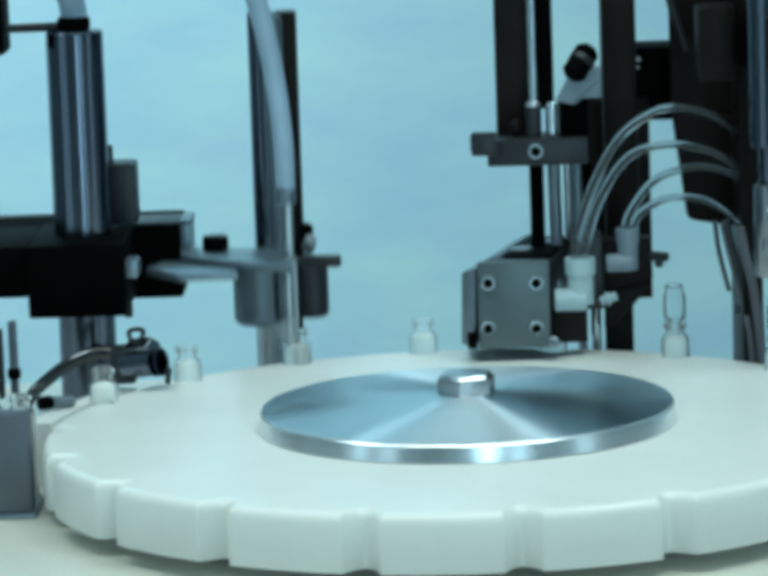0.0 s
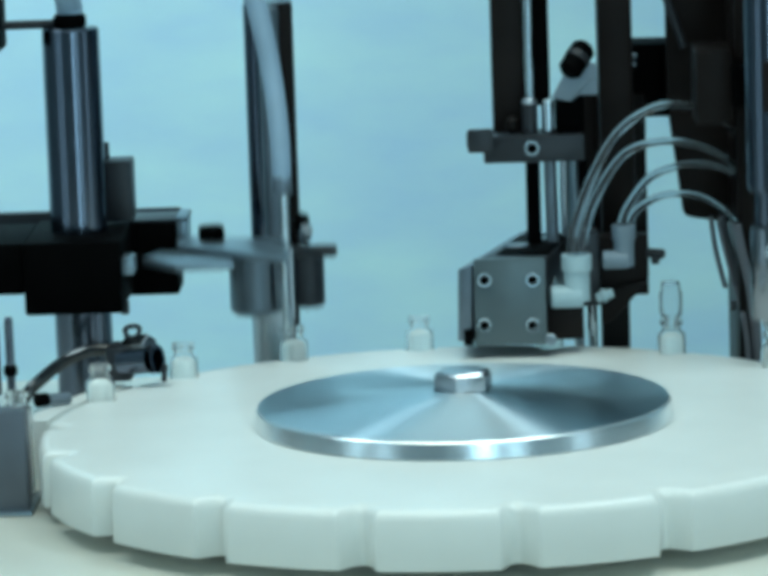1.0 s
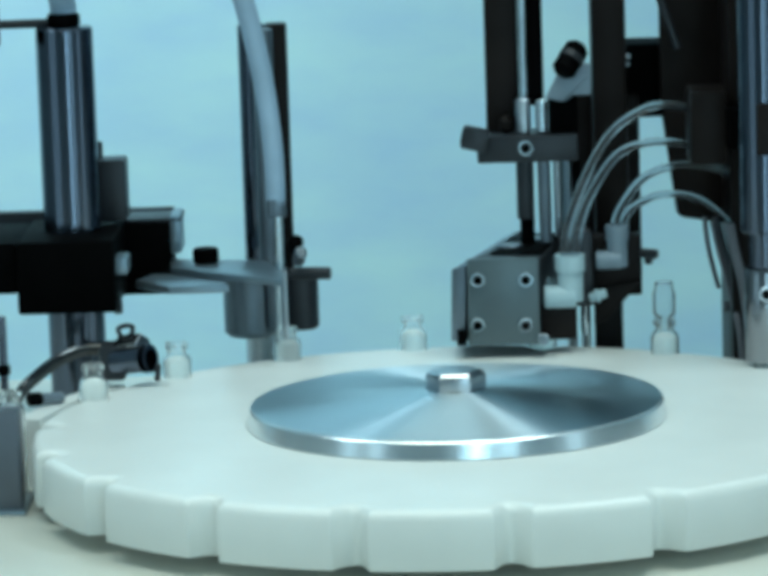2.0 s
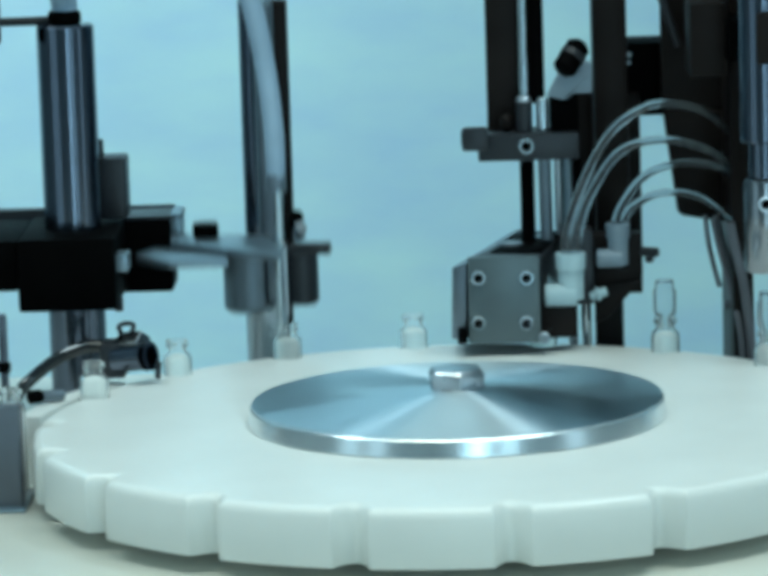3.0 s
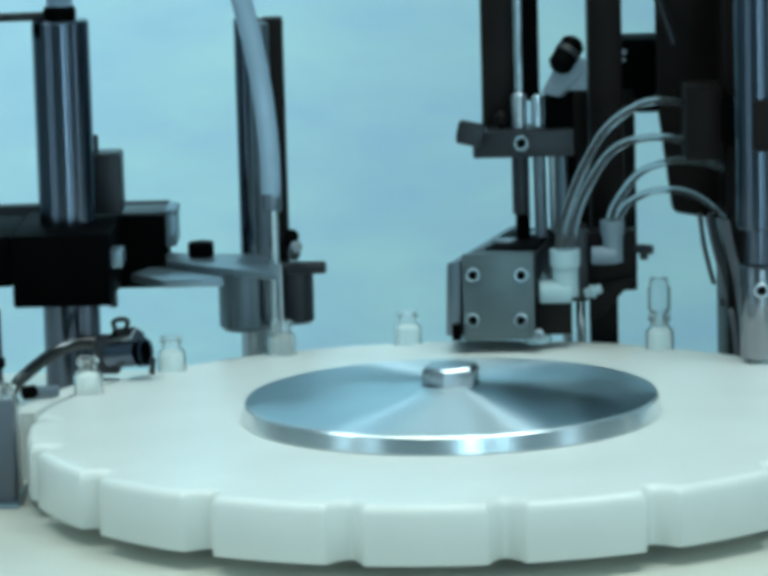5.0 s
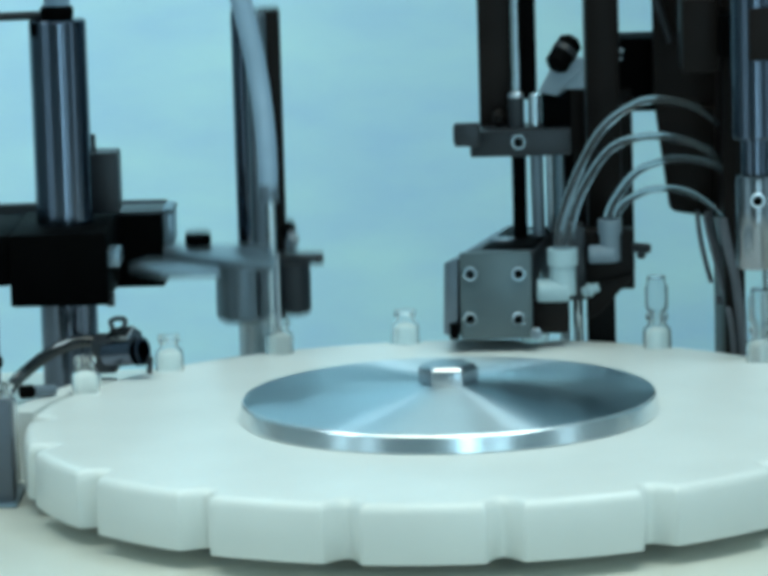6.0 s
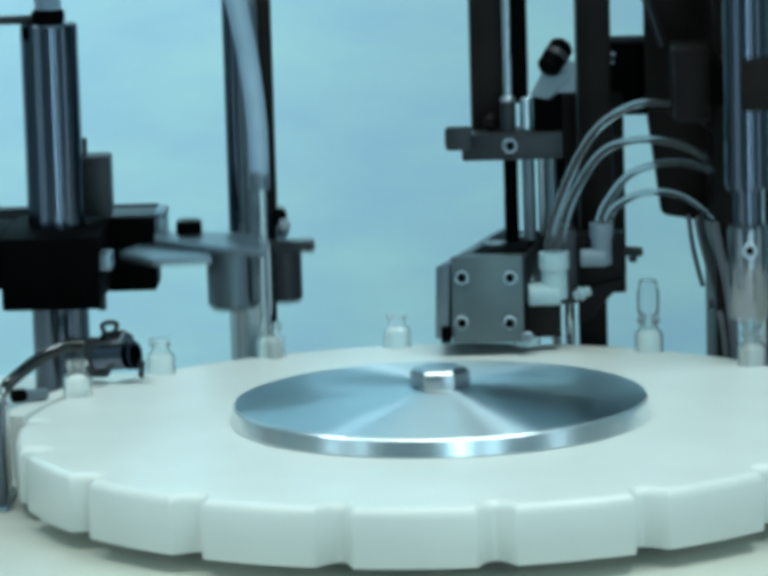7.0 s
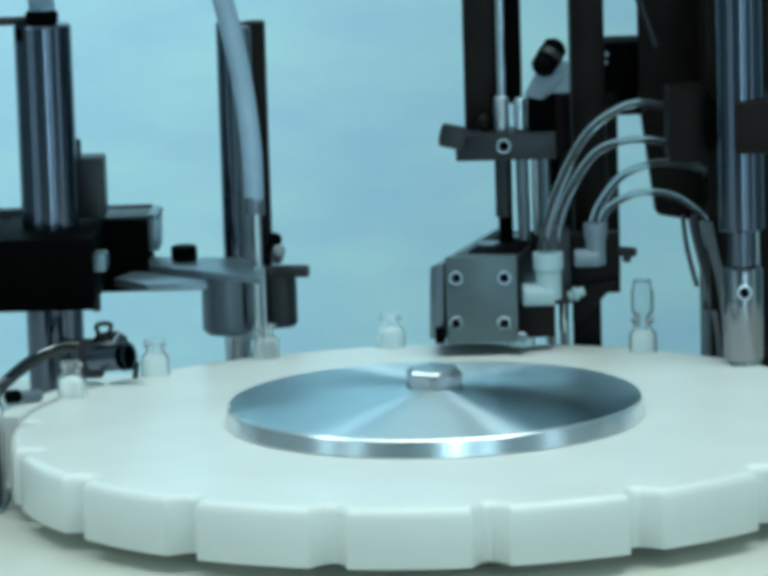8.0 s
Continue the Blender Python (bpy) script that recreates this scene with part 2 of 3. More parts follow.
def turntable():
    t = thing("turntable", "thick white plastic indexing turntable with rounded pockets round its rim", "turntable")
    inner = bmesh.new()
    rows = []
    for inset, z in ((0.0006, -DISC_T), (0.0, -DISC_T + 0.0006), (0.0, TOP - 0.0060), (0.0004, TOP - 0.0040), (0.0013, TOP - 0.0022), (0.0027, TOP - 0.0009), (0.0044, TOP - 0.0002), (0.0064, TOP), (0.0090, TOP)):
        ring = []
        for x, y in pocket_outline(DISC_R - inset, 0.0200 + 2 * inset * 0.4, 0.0125 + inset * 0.2):
            ring.append(inner.verts.new((x, y, z)))
        rows.append(ring)
    n = len(rows[0])
    for r, s in zip(rows, rows[1:]):
        for k in range(n):
            inner.faces.new((r[k], r[(k + 1) % n], s[(k + 1) % n], s[k]))
    inner.faces.new(rows[-1])
    inner.faces.new(rows[0][::-1])
    part("disc", inner, M_DISC, t, "", 50)
    part("hub", lathe([(0, TABLE_Z - 0.02), (0.06, TABLE_Z - 0.02), (0.06, -DISC_T + 0.001), (0, -DISC_T + 0.001)]), M_STEEL, t)
    r = 0.1190
    part("cover_plate", lathe([(0.0, 0.0076), (r - 0.0013, 0.0076), (r - 0.0012, 0.0088), (0.085, 0.0113), (0.05, 0.0137), (0.024, 0.0156), (0.0, 0.0158)], 128), M_DISH, t, "brushed stainless steel cover plate", 20)
    part("rim", lathe([(0.0, TOP + 0.0002), (r + 0.0006, TOP + 0.0002), (r + 0.0012, TOP + 0.0008), (r - 0.0006, 0.0074), (r - 0.0011, 0.0079), (r - 0.0022, 0.0074), (0.0, 0.0074)], 128), M_RIM, t, "polished turned rim of the cover plate", 30)
    # hexagonal nut, its upper corners turned off to a cone
    nut = bmesh.new()
    rings = []
    for z, flat in ((0.0136, 0.0168), (0.0142, 0.0174), (0.0238, 0.0174)):
        rings.append([nut.verts.new((flat * math.cos(math.pi / 3 * k + 0.30), flat * math.sin(math.pi / 3 * k + 0.30), z)) for k in range(6)])
    rings.append([nut.verts.new((0.0146 * math.cos(math.pi / 3 * k + 0.30), 0.0146 * math.sin(math.pi / 3 * k + 0.30), 0.0266)) for k in range(6)])
    nut.faces.new(rings[0][::-1]), nut.faces.new(rings[-1])
    for p, q in zip(rings, rings[1:]):
        for k in range(6):
            nut.faces.new((p[k], p[(k + 1) % 6], q[(k + 1) % 6], q[k]))
    bmesh.ops.bevel(nut, geom=nut.edges[:], offset=0.0007, segments=2, affect="EDGES", profile=0.5)
    nut = part("nut", nut, M_STEEL, t, "bright hexagonal clamping nut")
    for k in (4, 1):
        a = math.pi / 3 * (k + 0.5) + 0.30
        slot = part("key_slot", box(-0.0034, 0.0034, -0.0006, 0.0006, 0.0141, 0.0160, 0.0003), M_BLACK, nut, "dark key slot at the foot of the nut")
        slot.matrix_basis = Matrix.Translation((0.0152 * math.cos(a), 0.0152 * math.sin(a), 0)) @ pose(0, 0, 0, 0, 0, math.degrees(a) + 90)
    return t


TURN = turntable()


# ---- vials ----
def vial(m):
    v = thing("vial", "small clear glass vial with milky contents in a turntable pocket", "vial", group="vials on the turntable")
    part("bottle", lathe([(q * 1.1, z * 0.82 if z > 0 else z) for q, z in [(0, TABLE_Z + 0.0002), (0.0072, TABLE_Z + 0.0002), (0.0080, TABLE_Z + 0.0012), (0.0080, 0.0085), (0.0074, 0.0115), (0.0052, 0.0145), (0.0050, 0.0175),
                          (0.0062, 0.0182), (0.0064, 0.0205), (0.0060, 0.0225), (0.0042, 0.0225), (0.0040, 0.0145), (0.0064, 0.0108), (0.0070, 0.0085),
                          (0.0070, TABLE_Z + 0.0020), (0, TABLE_Z + 0.0020)]], 24), M_GLASS, v, "", 40).visible_shadow = False
    part("contents", lathe([(q * 1.1, z * 0.82 if z > 0 else z) for q, z in [(0, TABLE_Z + 0.0024), (0.0066, TABLE_Z + 0.0024), (0.0067, TABLE_Z + 0.0034), (0.0067, 0.0080), (0.0058, 0.0100), (0.0036, 0.0124), (0.0, 0.0128)]], 20), M_MILK, v, "milky liquid", 40)
    v.matrix_basis = m
    return v


VIALS = []
first = vial(pose(0, 0, 0))
for i in range(17):
    VIALS.append(first if i == 0 else copy_thing(first, pose(0, 0, 0)))

# ---- left column with its black clamp ----
def left_column():
    c = thing("support_column", "dark polished steel column with a black clamp block, standing behind the turntable", "column")
    x, r, y = -0.2375, 0.0179, 0.22
    part("shaft", bar((x, y, TABLE_Z), (x, y, 0.2102), r, 0.0015, 48), M_POLE, c)
    part("cap", bar((x, y, 0.2096), (x, y, 0.2188), 0.0104, 0.002, 32), M_BLACK, c, "black round cap")
    part("cross_rod", bar((x, y, 0.2127), (-0.3268, y, 0.2121), 0.0028), M_GREY, c)
    part("hose", sweep(curve_points([(x, y, 0.2173), (x, y, 0.2234), (-0.2394, 0.2100, 0.2349), (-0.2497, 0.2000, 0.2541)]), 0.0083, 20), M_HOSE, c, "milky plastic hose")
    part("rod_block", box(-0.3102, -0.2795, 0.20, 0.24, 0.1974, 0.2454, 0.002), M_BLACK, c)
    part("clamp", box(-0.2684, -0.2080, 0.170, 0.275, 0.0370, 0.0821, 0.002), M_BLACK, c, "black clamp block")
    part("clamp_wing", box(-0.3313, -0.2690 + 0.0005, 0.176, 0.270, 0.0494, 0.0812, 0.002), M_BLACK, c)
    part("back_plate", box(-0.3381, -0.1795, 0.303, 0.315, 0.0518, 0.0827, 0.0015), M_GREY, c)
    part("side_block", box(-0.2180, -0.1791, 0.262, 0.300, 0.0330, 0.0793, 0.002), M_BLACK, c)
    part("link_block", box(-0.2278, -0.2119, 0.20, 0.2625, 0.0457, 0.0704, 0.001), M_BLACK, c)
    part("side_plate", box(-0.1796, -0.1730, 0.262, 0.300, 0.0592, 0.0832, 0.0008), M_ALU, c, "bright aluminium side plate")
    part("top_plate", box(-0.2119, -0.1725, 0.262, 0.302, 0.0796, 0.0796 + 0.0022, 0.0006), M_GREY, c, "thin grey cover plate")
    part("stub", box(-0.2216, -0.2045, 0.235, 0.262, 0.0847, 0.1235, 0.002), M_GREY, c, "grey motor stub")
    part("stub_knob", bar((-0.2218, 0.25, 0.1194), (-0.2218, 0.25, 0.1340), 0.0025), M_GREY, c)
    part("set_screw", box(-0.2097, -0.2003, 0.176, 0.199, 0.0595, 0.0705, 0.0015), M_ALU, c, "bright clamp screw block")
    part("lock_screw", bar((-0.2108, 0.19, 0.0376), (-0.2059, 0.19, 0.0376), 0.0046), M_GREY, c)
    return c


left_column()


# ---- filling head, which dips its needle into the vial ----
def filling_head():
    h = thing("filling_head", "steel filling head with needle and milky hose above a vial", "filling head")
    part("upright", bar((-0.1252, 0.300, 0.0388), (-0.1252, 0.300, 0.2013), 0.0088, 0.001, 40), M_POLE, h, "dark polished steel upright rod")
    part("upright", box(-0.1167, -0.1026, 0.292, 0.312, 0.0374, 0.2009, 0.002), M_BROWN, h, "dark upright bar")
    part("guide_rod", bar((-0.1217, 0.29, TABLE_Z - 0.025), (-0.1217, 0.29, 0.0125), 0.0134, 0.001, 40), M_STEEL, h, "smooth steel guide rod")
    # thin black bar along the guide rod's right edge
    part("stop_rod", bar((-0.1068, 0.30, TABLE_Z - 0.025), (-0.1068, 0.30, 0.0125), 0.0022, 0.0006, 14), M_BLACK, h, "thin black bar at the right of the guide rod")

    part("holder", bar((-0.1307, 0.275, 0.0027), (-0.1307, 0.275, 0.0439), 0.0172, 0.003, 40), M_HOLD, h, "round grey steel needle holder")

    part("holder_block", box(-0.1188, -0.1062, 0.258, 0.30, 0.0084, 0.0438, 0.002), M_HOLD, h)
    part("bushing", bar((-0.0975, 0.272, 0.0067), (-0.0975, 0.272, 0.0449), 0.0109, 0.002, 40), M_GREY, h)
    # the arm: two flat bars that overlap, one swung forward
    def flat(name, pts, z0, z1, label=""):
        bm = bmesh.new()
        lo = [bm.verts.new((x, y, z0)) for x, y in pts]
        hi = [bm.verts.new((x, y, z1)) for x, y in pts]
        bm.faces.new(lo[::-1]), bm.faces.new(hi)
        for k in range(len(pts)):
            bm.faces.new((lo[k], lo[(k + 1) % len(pts)], hi[(k + 1) % len(pts)], hi[k]))
        bmesh.ops.bevel(bm, geom=bm.edges[:], offset=0.0012, segments=2, affect="EDGES", profile=0.5)
        return part(name, bm, M_ALU, h, label)
    zt = 0.0547
    flat("arm", [(-0.1053, 0.170), (-0.1065, 0.215), (-0.1194, 0.252), (-0.1809, 0.270), (-0.1780, 0.234)], zt - 0.0046, zt, "flat aluminium arm")
    zl = zt - 0.0048
    flat("lower_arm", [(-0.1390, 0.186), (-0.1459, 0.235), (-0.1900, 0.240), (-0.1992, 0.216), (-0.1761, 0.186)], zl - 0.0050, zl, "flat aluminium arm")
    bx, by = -0.1565, 0.248
    part("arm_bolt", bar((bx, by, zt), (bx, by, zt + 0.0095), 0.0083, 0.001, 20), M_BLACK, h, "black socket bolt")
    part("washer", bar((bx + 0.006, by, zt), (bx + 0.006, by, zt + 0.0018), 0.0102, 0.0005, 24), M_GREY, h)
    # hose, sleeve, needle
    ny = 0.2105
    nx = -0.1092
    part("hose", sweep(curve_points([(-0.1396, 0.2620, 0.2649), (-0.1331, 0.2580, 0.2419), (-0.1264, 0.2530, 0.2190), (-0.1191, 0.2460, 0.1885), (-0.1138, 0.2380, 0.1583), (-0.1103, 0.2260, 0.1286), (-0.1094, 0.2200, 0.1093), (-0.1094, 0.2170, 0.0877)]), [0.0070 + (0.0060 - 0.0070) * k / 70 for k in range(71)], 24), M_HOSE, h, "milky plastic filling hose")
    part("ferrule", bar((-0.1094, 0.2172, 0.0866), (-0.1096, 0.2186, 0.0985), 0.0064, 0.001, 24), M_HOLD, h, "grey hose ferrule")
    part("sleeve", bar((-0.1082, ny + 0.004, 0.0900), (-0.1082, ny + 0.004, 0.0526), 0.0030, 0.001, 24), M_CHROME, h, "bright steel sleeve")
    part("sleeve", bar((-0.1172, 0.278, 0.2000), (-0.1172, 0.278, 0.0430), 0.0066, 0.001, 28), M_HOLD, h, "matt steel sleeve")
    part("needle", bar((nx, ny, 0.0549), (nx, ny, -0.0020), 0.0021, 0.0004, 16), M_CHROME, h, "thin bright filling needle")
    part("needle", bar((nx + 0.0042, ny, 0.0538), (nx + 0.0042, ny, 0.0081), 0.0014, 0.0004, 12), M_STEEL, h)
    # thumb screws
    part("thumb_screw", bar((-0.0976, 0.2500, 0.0538), (-0.0956, 0.2350, 0.0617), 0.0040, 0.001, 20), M_HOLD, h, "grey knurled thumb screw")
    part("thumb_screw", bar((-0.1015, 0.2620, 0.0609), (-0.0984, 0.2500, 0.0664), 0.0047, 0.001, 18), M_BLACK, h)
    part("screw_eye", lathe([(0.0031, -0.0012), (0.0053, -0.0012), (0.0053, 0.0012), (0.0031, 0.0012)], 20, None, True), M_CHROME, h)
    h.children[-1].matrix_basis = Matrix.Translation((-0.0948, 0.2300, 0.0593)) @ pose(0, 0, 0, 80, 0, 20)
    part("clamp_pin", bar((-0.1029, 0.2450, 0.0468), (-0.0773, 0.2400, 0.0469), 0.0040, 0.001, 20), M_GREY, h)
    return h


FILL = filling_head()


# ---- air valve with its hose, left of the turntable ----
def air_valve():
    v = thing("air_valve", "small metal air valve with open nozzle and black hose", "valve")
    part("nozzle", lathe([(0.0088, 0.0), (0.0062, 0.0), (0.0056, -0.004), (0.0056, -0.012), (0.0, -0.012), (0.0, -0.026), (0.0080, -0.026), (0.0080, -0.005), (0.0088, -0.004)], 28), M_POLE, v, "open steel nozzle")
    v.children[-1].matrix_basis = Matrix.Translation((-0.1845, 0.1280, 0.0175)) @ pose(0, 0, 0, 0, 82, -28)
    part("valve_body", box(-0.2172, -0.2007, 0.136, 0.160, 0.0023, 0.0242, 0.003), M_GREY, v)
    part("valve_body", lathe([(0, 0), (0.0088, 0), (0.0092, 0.0008), (0.0092, 0.016), (0.0082, 0.017), (0, 0.017)], 6), M_PRESS, v)
    v.children[-1].matrix_basis = Matrix.Translation((-0.2032, 0.1380, 0.0098)) @ pose(0, 0, 0, 0, 82, -28)
    part("bonnet", lathe([(0, 0), (0.0085, 0), (0.0078, 0.004), (0.0045, 0.009), (0.0032, 0.012), (0, 0.012)], 24), M_GREY, v)
    v.children[-1].location = (-0.2040, 0.1460, 0.0200)
    part("lever", sweep(curve_points([(-0.2040, 0.1460, 0.0291), (-0.2050, 0.1460, 0.0333), (-0.2007, 0.1460, 0.0350), (-0.1963, 0.1460, 0.0340), (-0.1970, 0.1460, 0.0301), (-0.1995, 0.1460, 0.0277)], 6), 0.0015, 10), M_GREY, v, "bent wire lever")
    part("hose", sweep(curve_points([(-0.2149, 0.1460, 0.0190), (-0.2262, 0.1480, 0.0184), (-0.2429, 0.1480, 0.0121), (-0.2582, 0.1460, 0.0013), (-0.2672, 0.1420, -0.0074), (-0.2729, 0.1400, -0.0191)]), 0.0039, 20), M_BRAID, v, "glossy black air hose")
    part("nozzle_foot", bar((-0.1799, 0.1280, 0.0140), (-0.1812, 0.1280, 0.0035), 0.0018), M_GREY, v)
    for child in v.children:
        if child.name.split(".")[0] != "hose":
            child.location.z -= 0.0022
    x, y, z = (-0.2101, 0.1550, 0.0069)
    part("bracket", sweep([(x, 0.155, z), (x, 0.20, z), (x - 0.012, 0.225, z)], 0.0027, 12), M_GREY, v)
    return v


air_valve()


# ---- infeed rail at the far left ----
def infeed():
    r = thing("infeed_rail", "slate grey metal infeed rail block beside the turntable", "infeed rail")
    part("front_guide", box(-0.3019, -0.2482, -0.030, -0.015, TABLE_Z, 0.0157, 0.002), M_BOX, r)
    part("back_guide", box(-0.3019, -0.2518, 0.008, 0.020, TABLE_Z, 0.0157 - 0.006, 0.002), M_BOX, r)
    part("rail_foot", box(-0.3019, -0.2463, -0.034, 0.022, TABLE_Z, TABLE_Z + 0.003, 0.001), M_ALU, r)
    part("stop_block", bar((-0.2540, 0.0750, 0.0018), (-0.2468, 0.0800, 0.0014), 0.0042, 0.001, 18), M_BLACK, r, "black rubber stop")
    part("stop_pin", bar((-0.2470, 0.0800, 0.0012), (-0.2345, 0.0880, 0.0006), 0.0034, 0.0008, 18), M_HOLD, r, "grey steel stop pin")
    g = thing("guide_post", "dark steel guide post over the infeed rail", "guide post")
    gx = -0.2719
    part("post", bar((gx, 0.11, TABLE_Z), (gx, 0.11, 0.0467), 0.0026, 0.001, 20), M_POLE, g)
    part("post_collar", bar((gx, 0.11, 0.0108), (gx, 0.11, 0.0174), 0.0041, 0.001, 20), M_BLACK, g)
    part("guide_bar", box(-0.3100, -0.2787, 0.112, 0.12, -0.0019, 0.0401, 0.001), M_GREY, g)


infeed()


def infeed_apron():
    """A white ring segment, added where the turntable's rim should reach further out."""
    t = thing("infeed_apron", "white plastic segment added to widen the turntable rim at the left", "ledge")
    bm = bmesh.new()
    rows = []
    for rr, z in ((0.2465, TABLE_Z), (0.2465, TOP - 0.0012), (0.2600, TOP - 0.0012), (0.2610, TOP - 0.0022), (0.2610, TABLE_Z)):
        rows.append([bm.verts.new((rr * math.cos(radians(171 - 26 * k / 12)), rr * math.sin(radians(171 - 26 * k / 12)), z)) for k in range(13)])
    for p, q in zip(rows, rows[1:] + rows[:1]):
        for k in range(12):
            bm.faces.new((p[k], p[k + 1], q[k + 1], q[k]))
    bm.faces.new([p[0] for p in rows]), bm.faces.new([p[-1] for p in rows][::-1])
    part("ledge", bm, M_DISC, t)


infeed_apron()


def hull8(front, back, bevel=0.001):
    """A block between two four-cornered outlines, each bottom left, bottom right, top right, top left."""
    bm = bmesh.new()
    a = [bm.verts.new(p) for p in front]
    b = [bm.verts.new(p) for p in back]
    bm.faces.new(a), bm.faces.new(b[::-1])
    for k in range(4):
        bm.faces.new((a[k], b[k], b[(k + 1) % 4], a[(k + 1) % 4]))
    bmesh.ops.bevel(bm, geom=bm.edges[:], offset=bevel, segments=2, affect="EDGES", profile=0.5)
    return bm


# ---- cap feeder over the far rim ----
def cap_feeder():
    f = thing("cap_feeder", "grey cap feeder with screwed front plate above the turntable rim", "cap feeder")
    y0 = 0.19
    plate = part("front_plate", box(0.0088, 0.0532, y0, y0 + 0.005, 0.0059, 0.0607, 0.0012), M_PLATE, f, "grey green front plate")
    for px, pz in ((0.0153, 0.0479), (0.0451, 0.0471), (0.0146, 0.0196), (0.0444, 0.0188)):
        screw(f, (px, y0 - 0.0002, pz), r=0.0049)
    part("side_cheek", hull8([(-0.0021, 0.2000, 0.0081), (0.0067, 0.1950, 0.0072), (0.0080, 0.1950, 0.0563), (-0.0009, 0.2000, 0.0533)],
                             [(0.0050, 0.3000, -0.0025), (0.0145, 0.3000, -0.0028), (0.0481, 0.3100, 0.0618), (0.0401, 0.3100, 0.0595)]), M_HOLD, f)
    part("body", hull8([(0.0082, 0.1955, 0.0061), (0.0527, 0.1955, 0.0049), (0.0539, 0.1955, 0.0580), (0.0096, 0.1955, 0.0592)],
                       [(0.0257, 0.3000, -0.0031), (0.0702, 0.3000, -0.0043), (0.0716, 0.3000, 0.0575), (0.0437, 0.3000, 0.0583)]), M_GREY, f)
    part("cheek_foot", box(0.0015, 0.0079, 0.188, 0.21, 0.0066, 0.0158, 0.001), M_BLACK, f)
    part("foot_screw", bar((0.0553, 0.1850, 0.0098), (0.0556, 0.2000, 0.0071), 0.0036), M_STEEL, f)
    part("right_cheek", box(0.0539, 0.0767, 0.20, 0.215, 0.0069, 0.0286, 0.001), M_BROWN, f)
    # black sheet laid on for the shade inside the open top
    part("top_recess", hull8([(0.0235, 0.2180, 0.0570), (0.0560, 0.2180, 0.0570), (0.0560, 0.2180, 0.0600), (0.0235, 0.2180, 0.0600)],
                             [(0.0460, 0.2950, 0.0570), (0.0690, 0.2950, 0.0570), (0.0690, 0.2950, 0.0606), (0.0460, 0.2950, 0.0606)], 0.0006), M_BLACK, f, "black sheet for the dark opening in the body top")
    for px, py, rr in ((0.0364, 0.245, 0.0085), (0.0557, 0.270, 0.0095)):
        z = 0.0597
        part("collar", bar((px, py, z - 0.006), (px, py, z + 0.0018), rr, 0.0008, 28), M_HOLD, f, "bright round collar")
    # rods between body and clamp bar
    part("rod", bar((0.0485, 0.258, 0.0600), (0.0485, 0.258, 0.1144), 0.0046), M_BLACK, f)
    part("rod", bar((0.0600, 0.25, 0.0612), (0.0594, 0.25, 0.1144), 0.0040, 0.0006, 20), M_HOLD, f, "grey steel guide rod")
    part("rod", bar((0.0678, 0.258, 0.0632), (0.0678, 0.258, 0.1134), 0.0022), M_STEEL, f)
    part("rod", bar((0.0742, 0.262, 0.0624), (0.0742, 0.262, 0.1128), 0.0028), M_ALU, f)
    part("rod", bar((0.0807, 0.27, 0.0611), (0.0807, 0.27, 0.1116), 0.0028), M_BLACK, f)
    clampbar = part("clamp_bar", box(0.0177, 0.0808, 0.235, 0.275, 0.1144, 0.1312, 0.0012), M_GREY, f, "dark grey clamp bar")
    screw(f, (0.0479, 0.2345, 0.1237), r=0.0052)
    part("standoff", bar((0.0471, 0.25, 0.1306), (0.0471, 0.25, 0.1536), 0.0050, 0.0015), M_STEEL, f)
    part("standoff", bar((0.0589, 0.25, 0.1303), (0.0589, 0.25, 0.1527), 0.0040, 0.0015), M_CHROME, f)
    part("top_block", box(0.0637, 0.0816, 0.245, 0.275, 0.1306, 0.1548, 0.0015), M_BLACK, f)
    part("dome_nut", bar((0.0362, 0.255, 0.1309), (0.0362, 0.255, 0.1421), 0.0044, 0.003), M_BROWN, f)
    part("upright", box(0.0243, 0.0455, 0.262, 0.29, 0.1281, 0.2630, 0.002), M_BROWN, f, "dark bronze upright bar")
    part("rod", bar((0.0481, 0.252, 0.1491), (0.0481, 0.252, 0.2632), 0.0025), M_CHROME, f, "bright chrome rod")
    part("upright", box(0.0510, 0.0608, 0.256, 0.28, 0.1478, 0.2628, 0.0015), M_BLACK, f, "black upright bar")
    # sensor on its bracket
    part("sensor_bracket", hull8([(0.0609, 0.2350, 0.1549), (0.0716, 0.2350, 0.1522), (0.0888, 0.2350, 0.1683), (0.0689, 0.2350, 0.1689)],
                                 [(0.0645, 0.2550, 0.1526), (0.0768, 0.2550, 0.1498), (0.0894, 0.2550, 0.1600), (0.0695, 0.2550, 0.1683)], 0.0008), M_BRACKET_SHADE, f, "shade-darkened white plastic sensor bracket")
    part("sensor_bracket", box(0.0720, 0.0898, 0.238, 0.252, 0.1557, 0.1748, 0.001), M_BRACKET_SHADE, f)
    part("sensor", bar((0.0711, 0.2250, 0.1705), (0.0834, 0.2350, 0.1876), 0.0077, 0.003, 24), M_BLACK, f, "black round sensor")
    part("sensor_ring", bar((0.0769, 0.2290, 0.1785), (0.0791, 0.2310, 0.1816), 0.0082, 0.0006, 24), M_GREY, f)
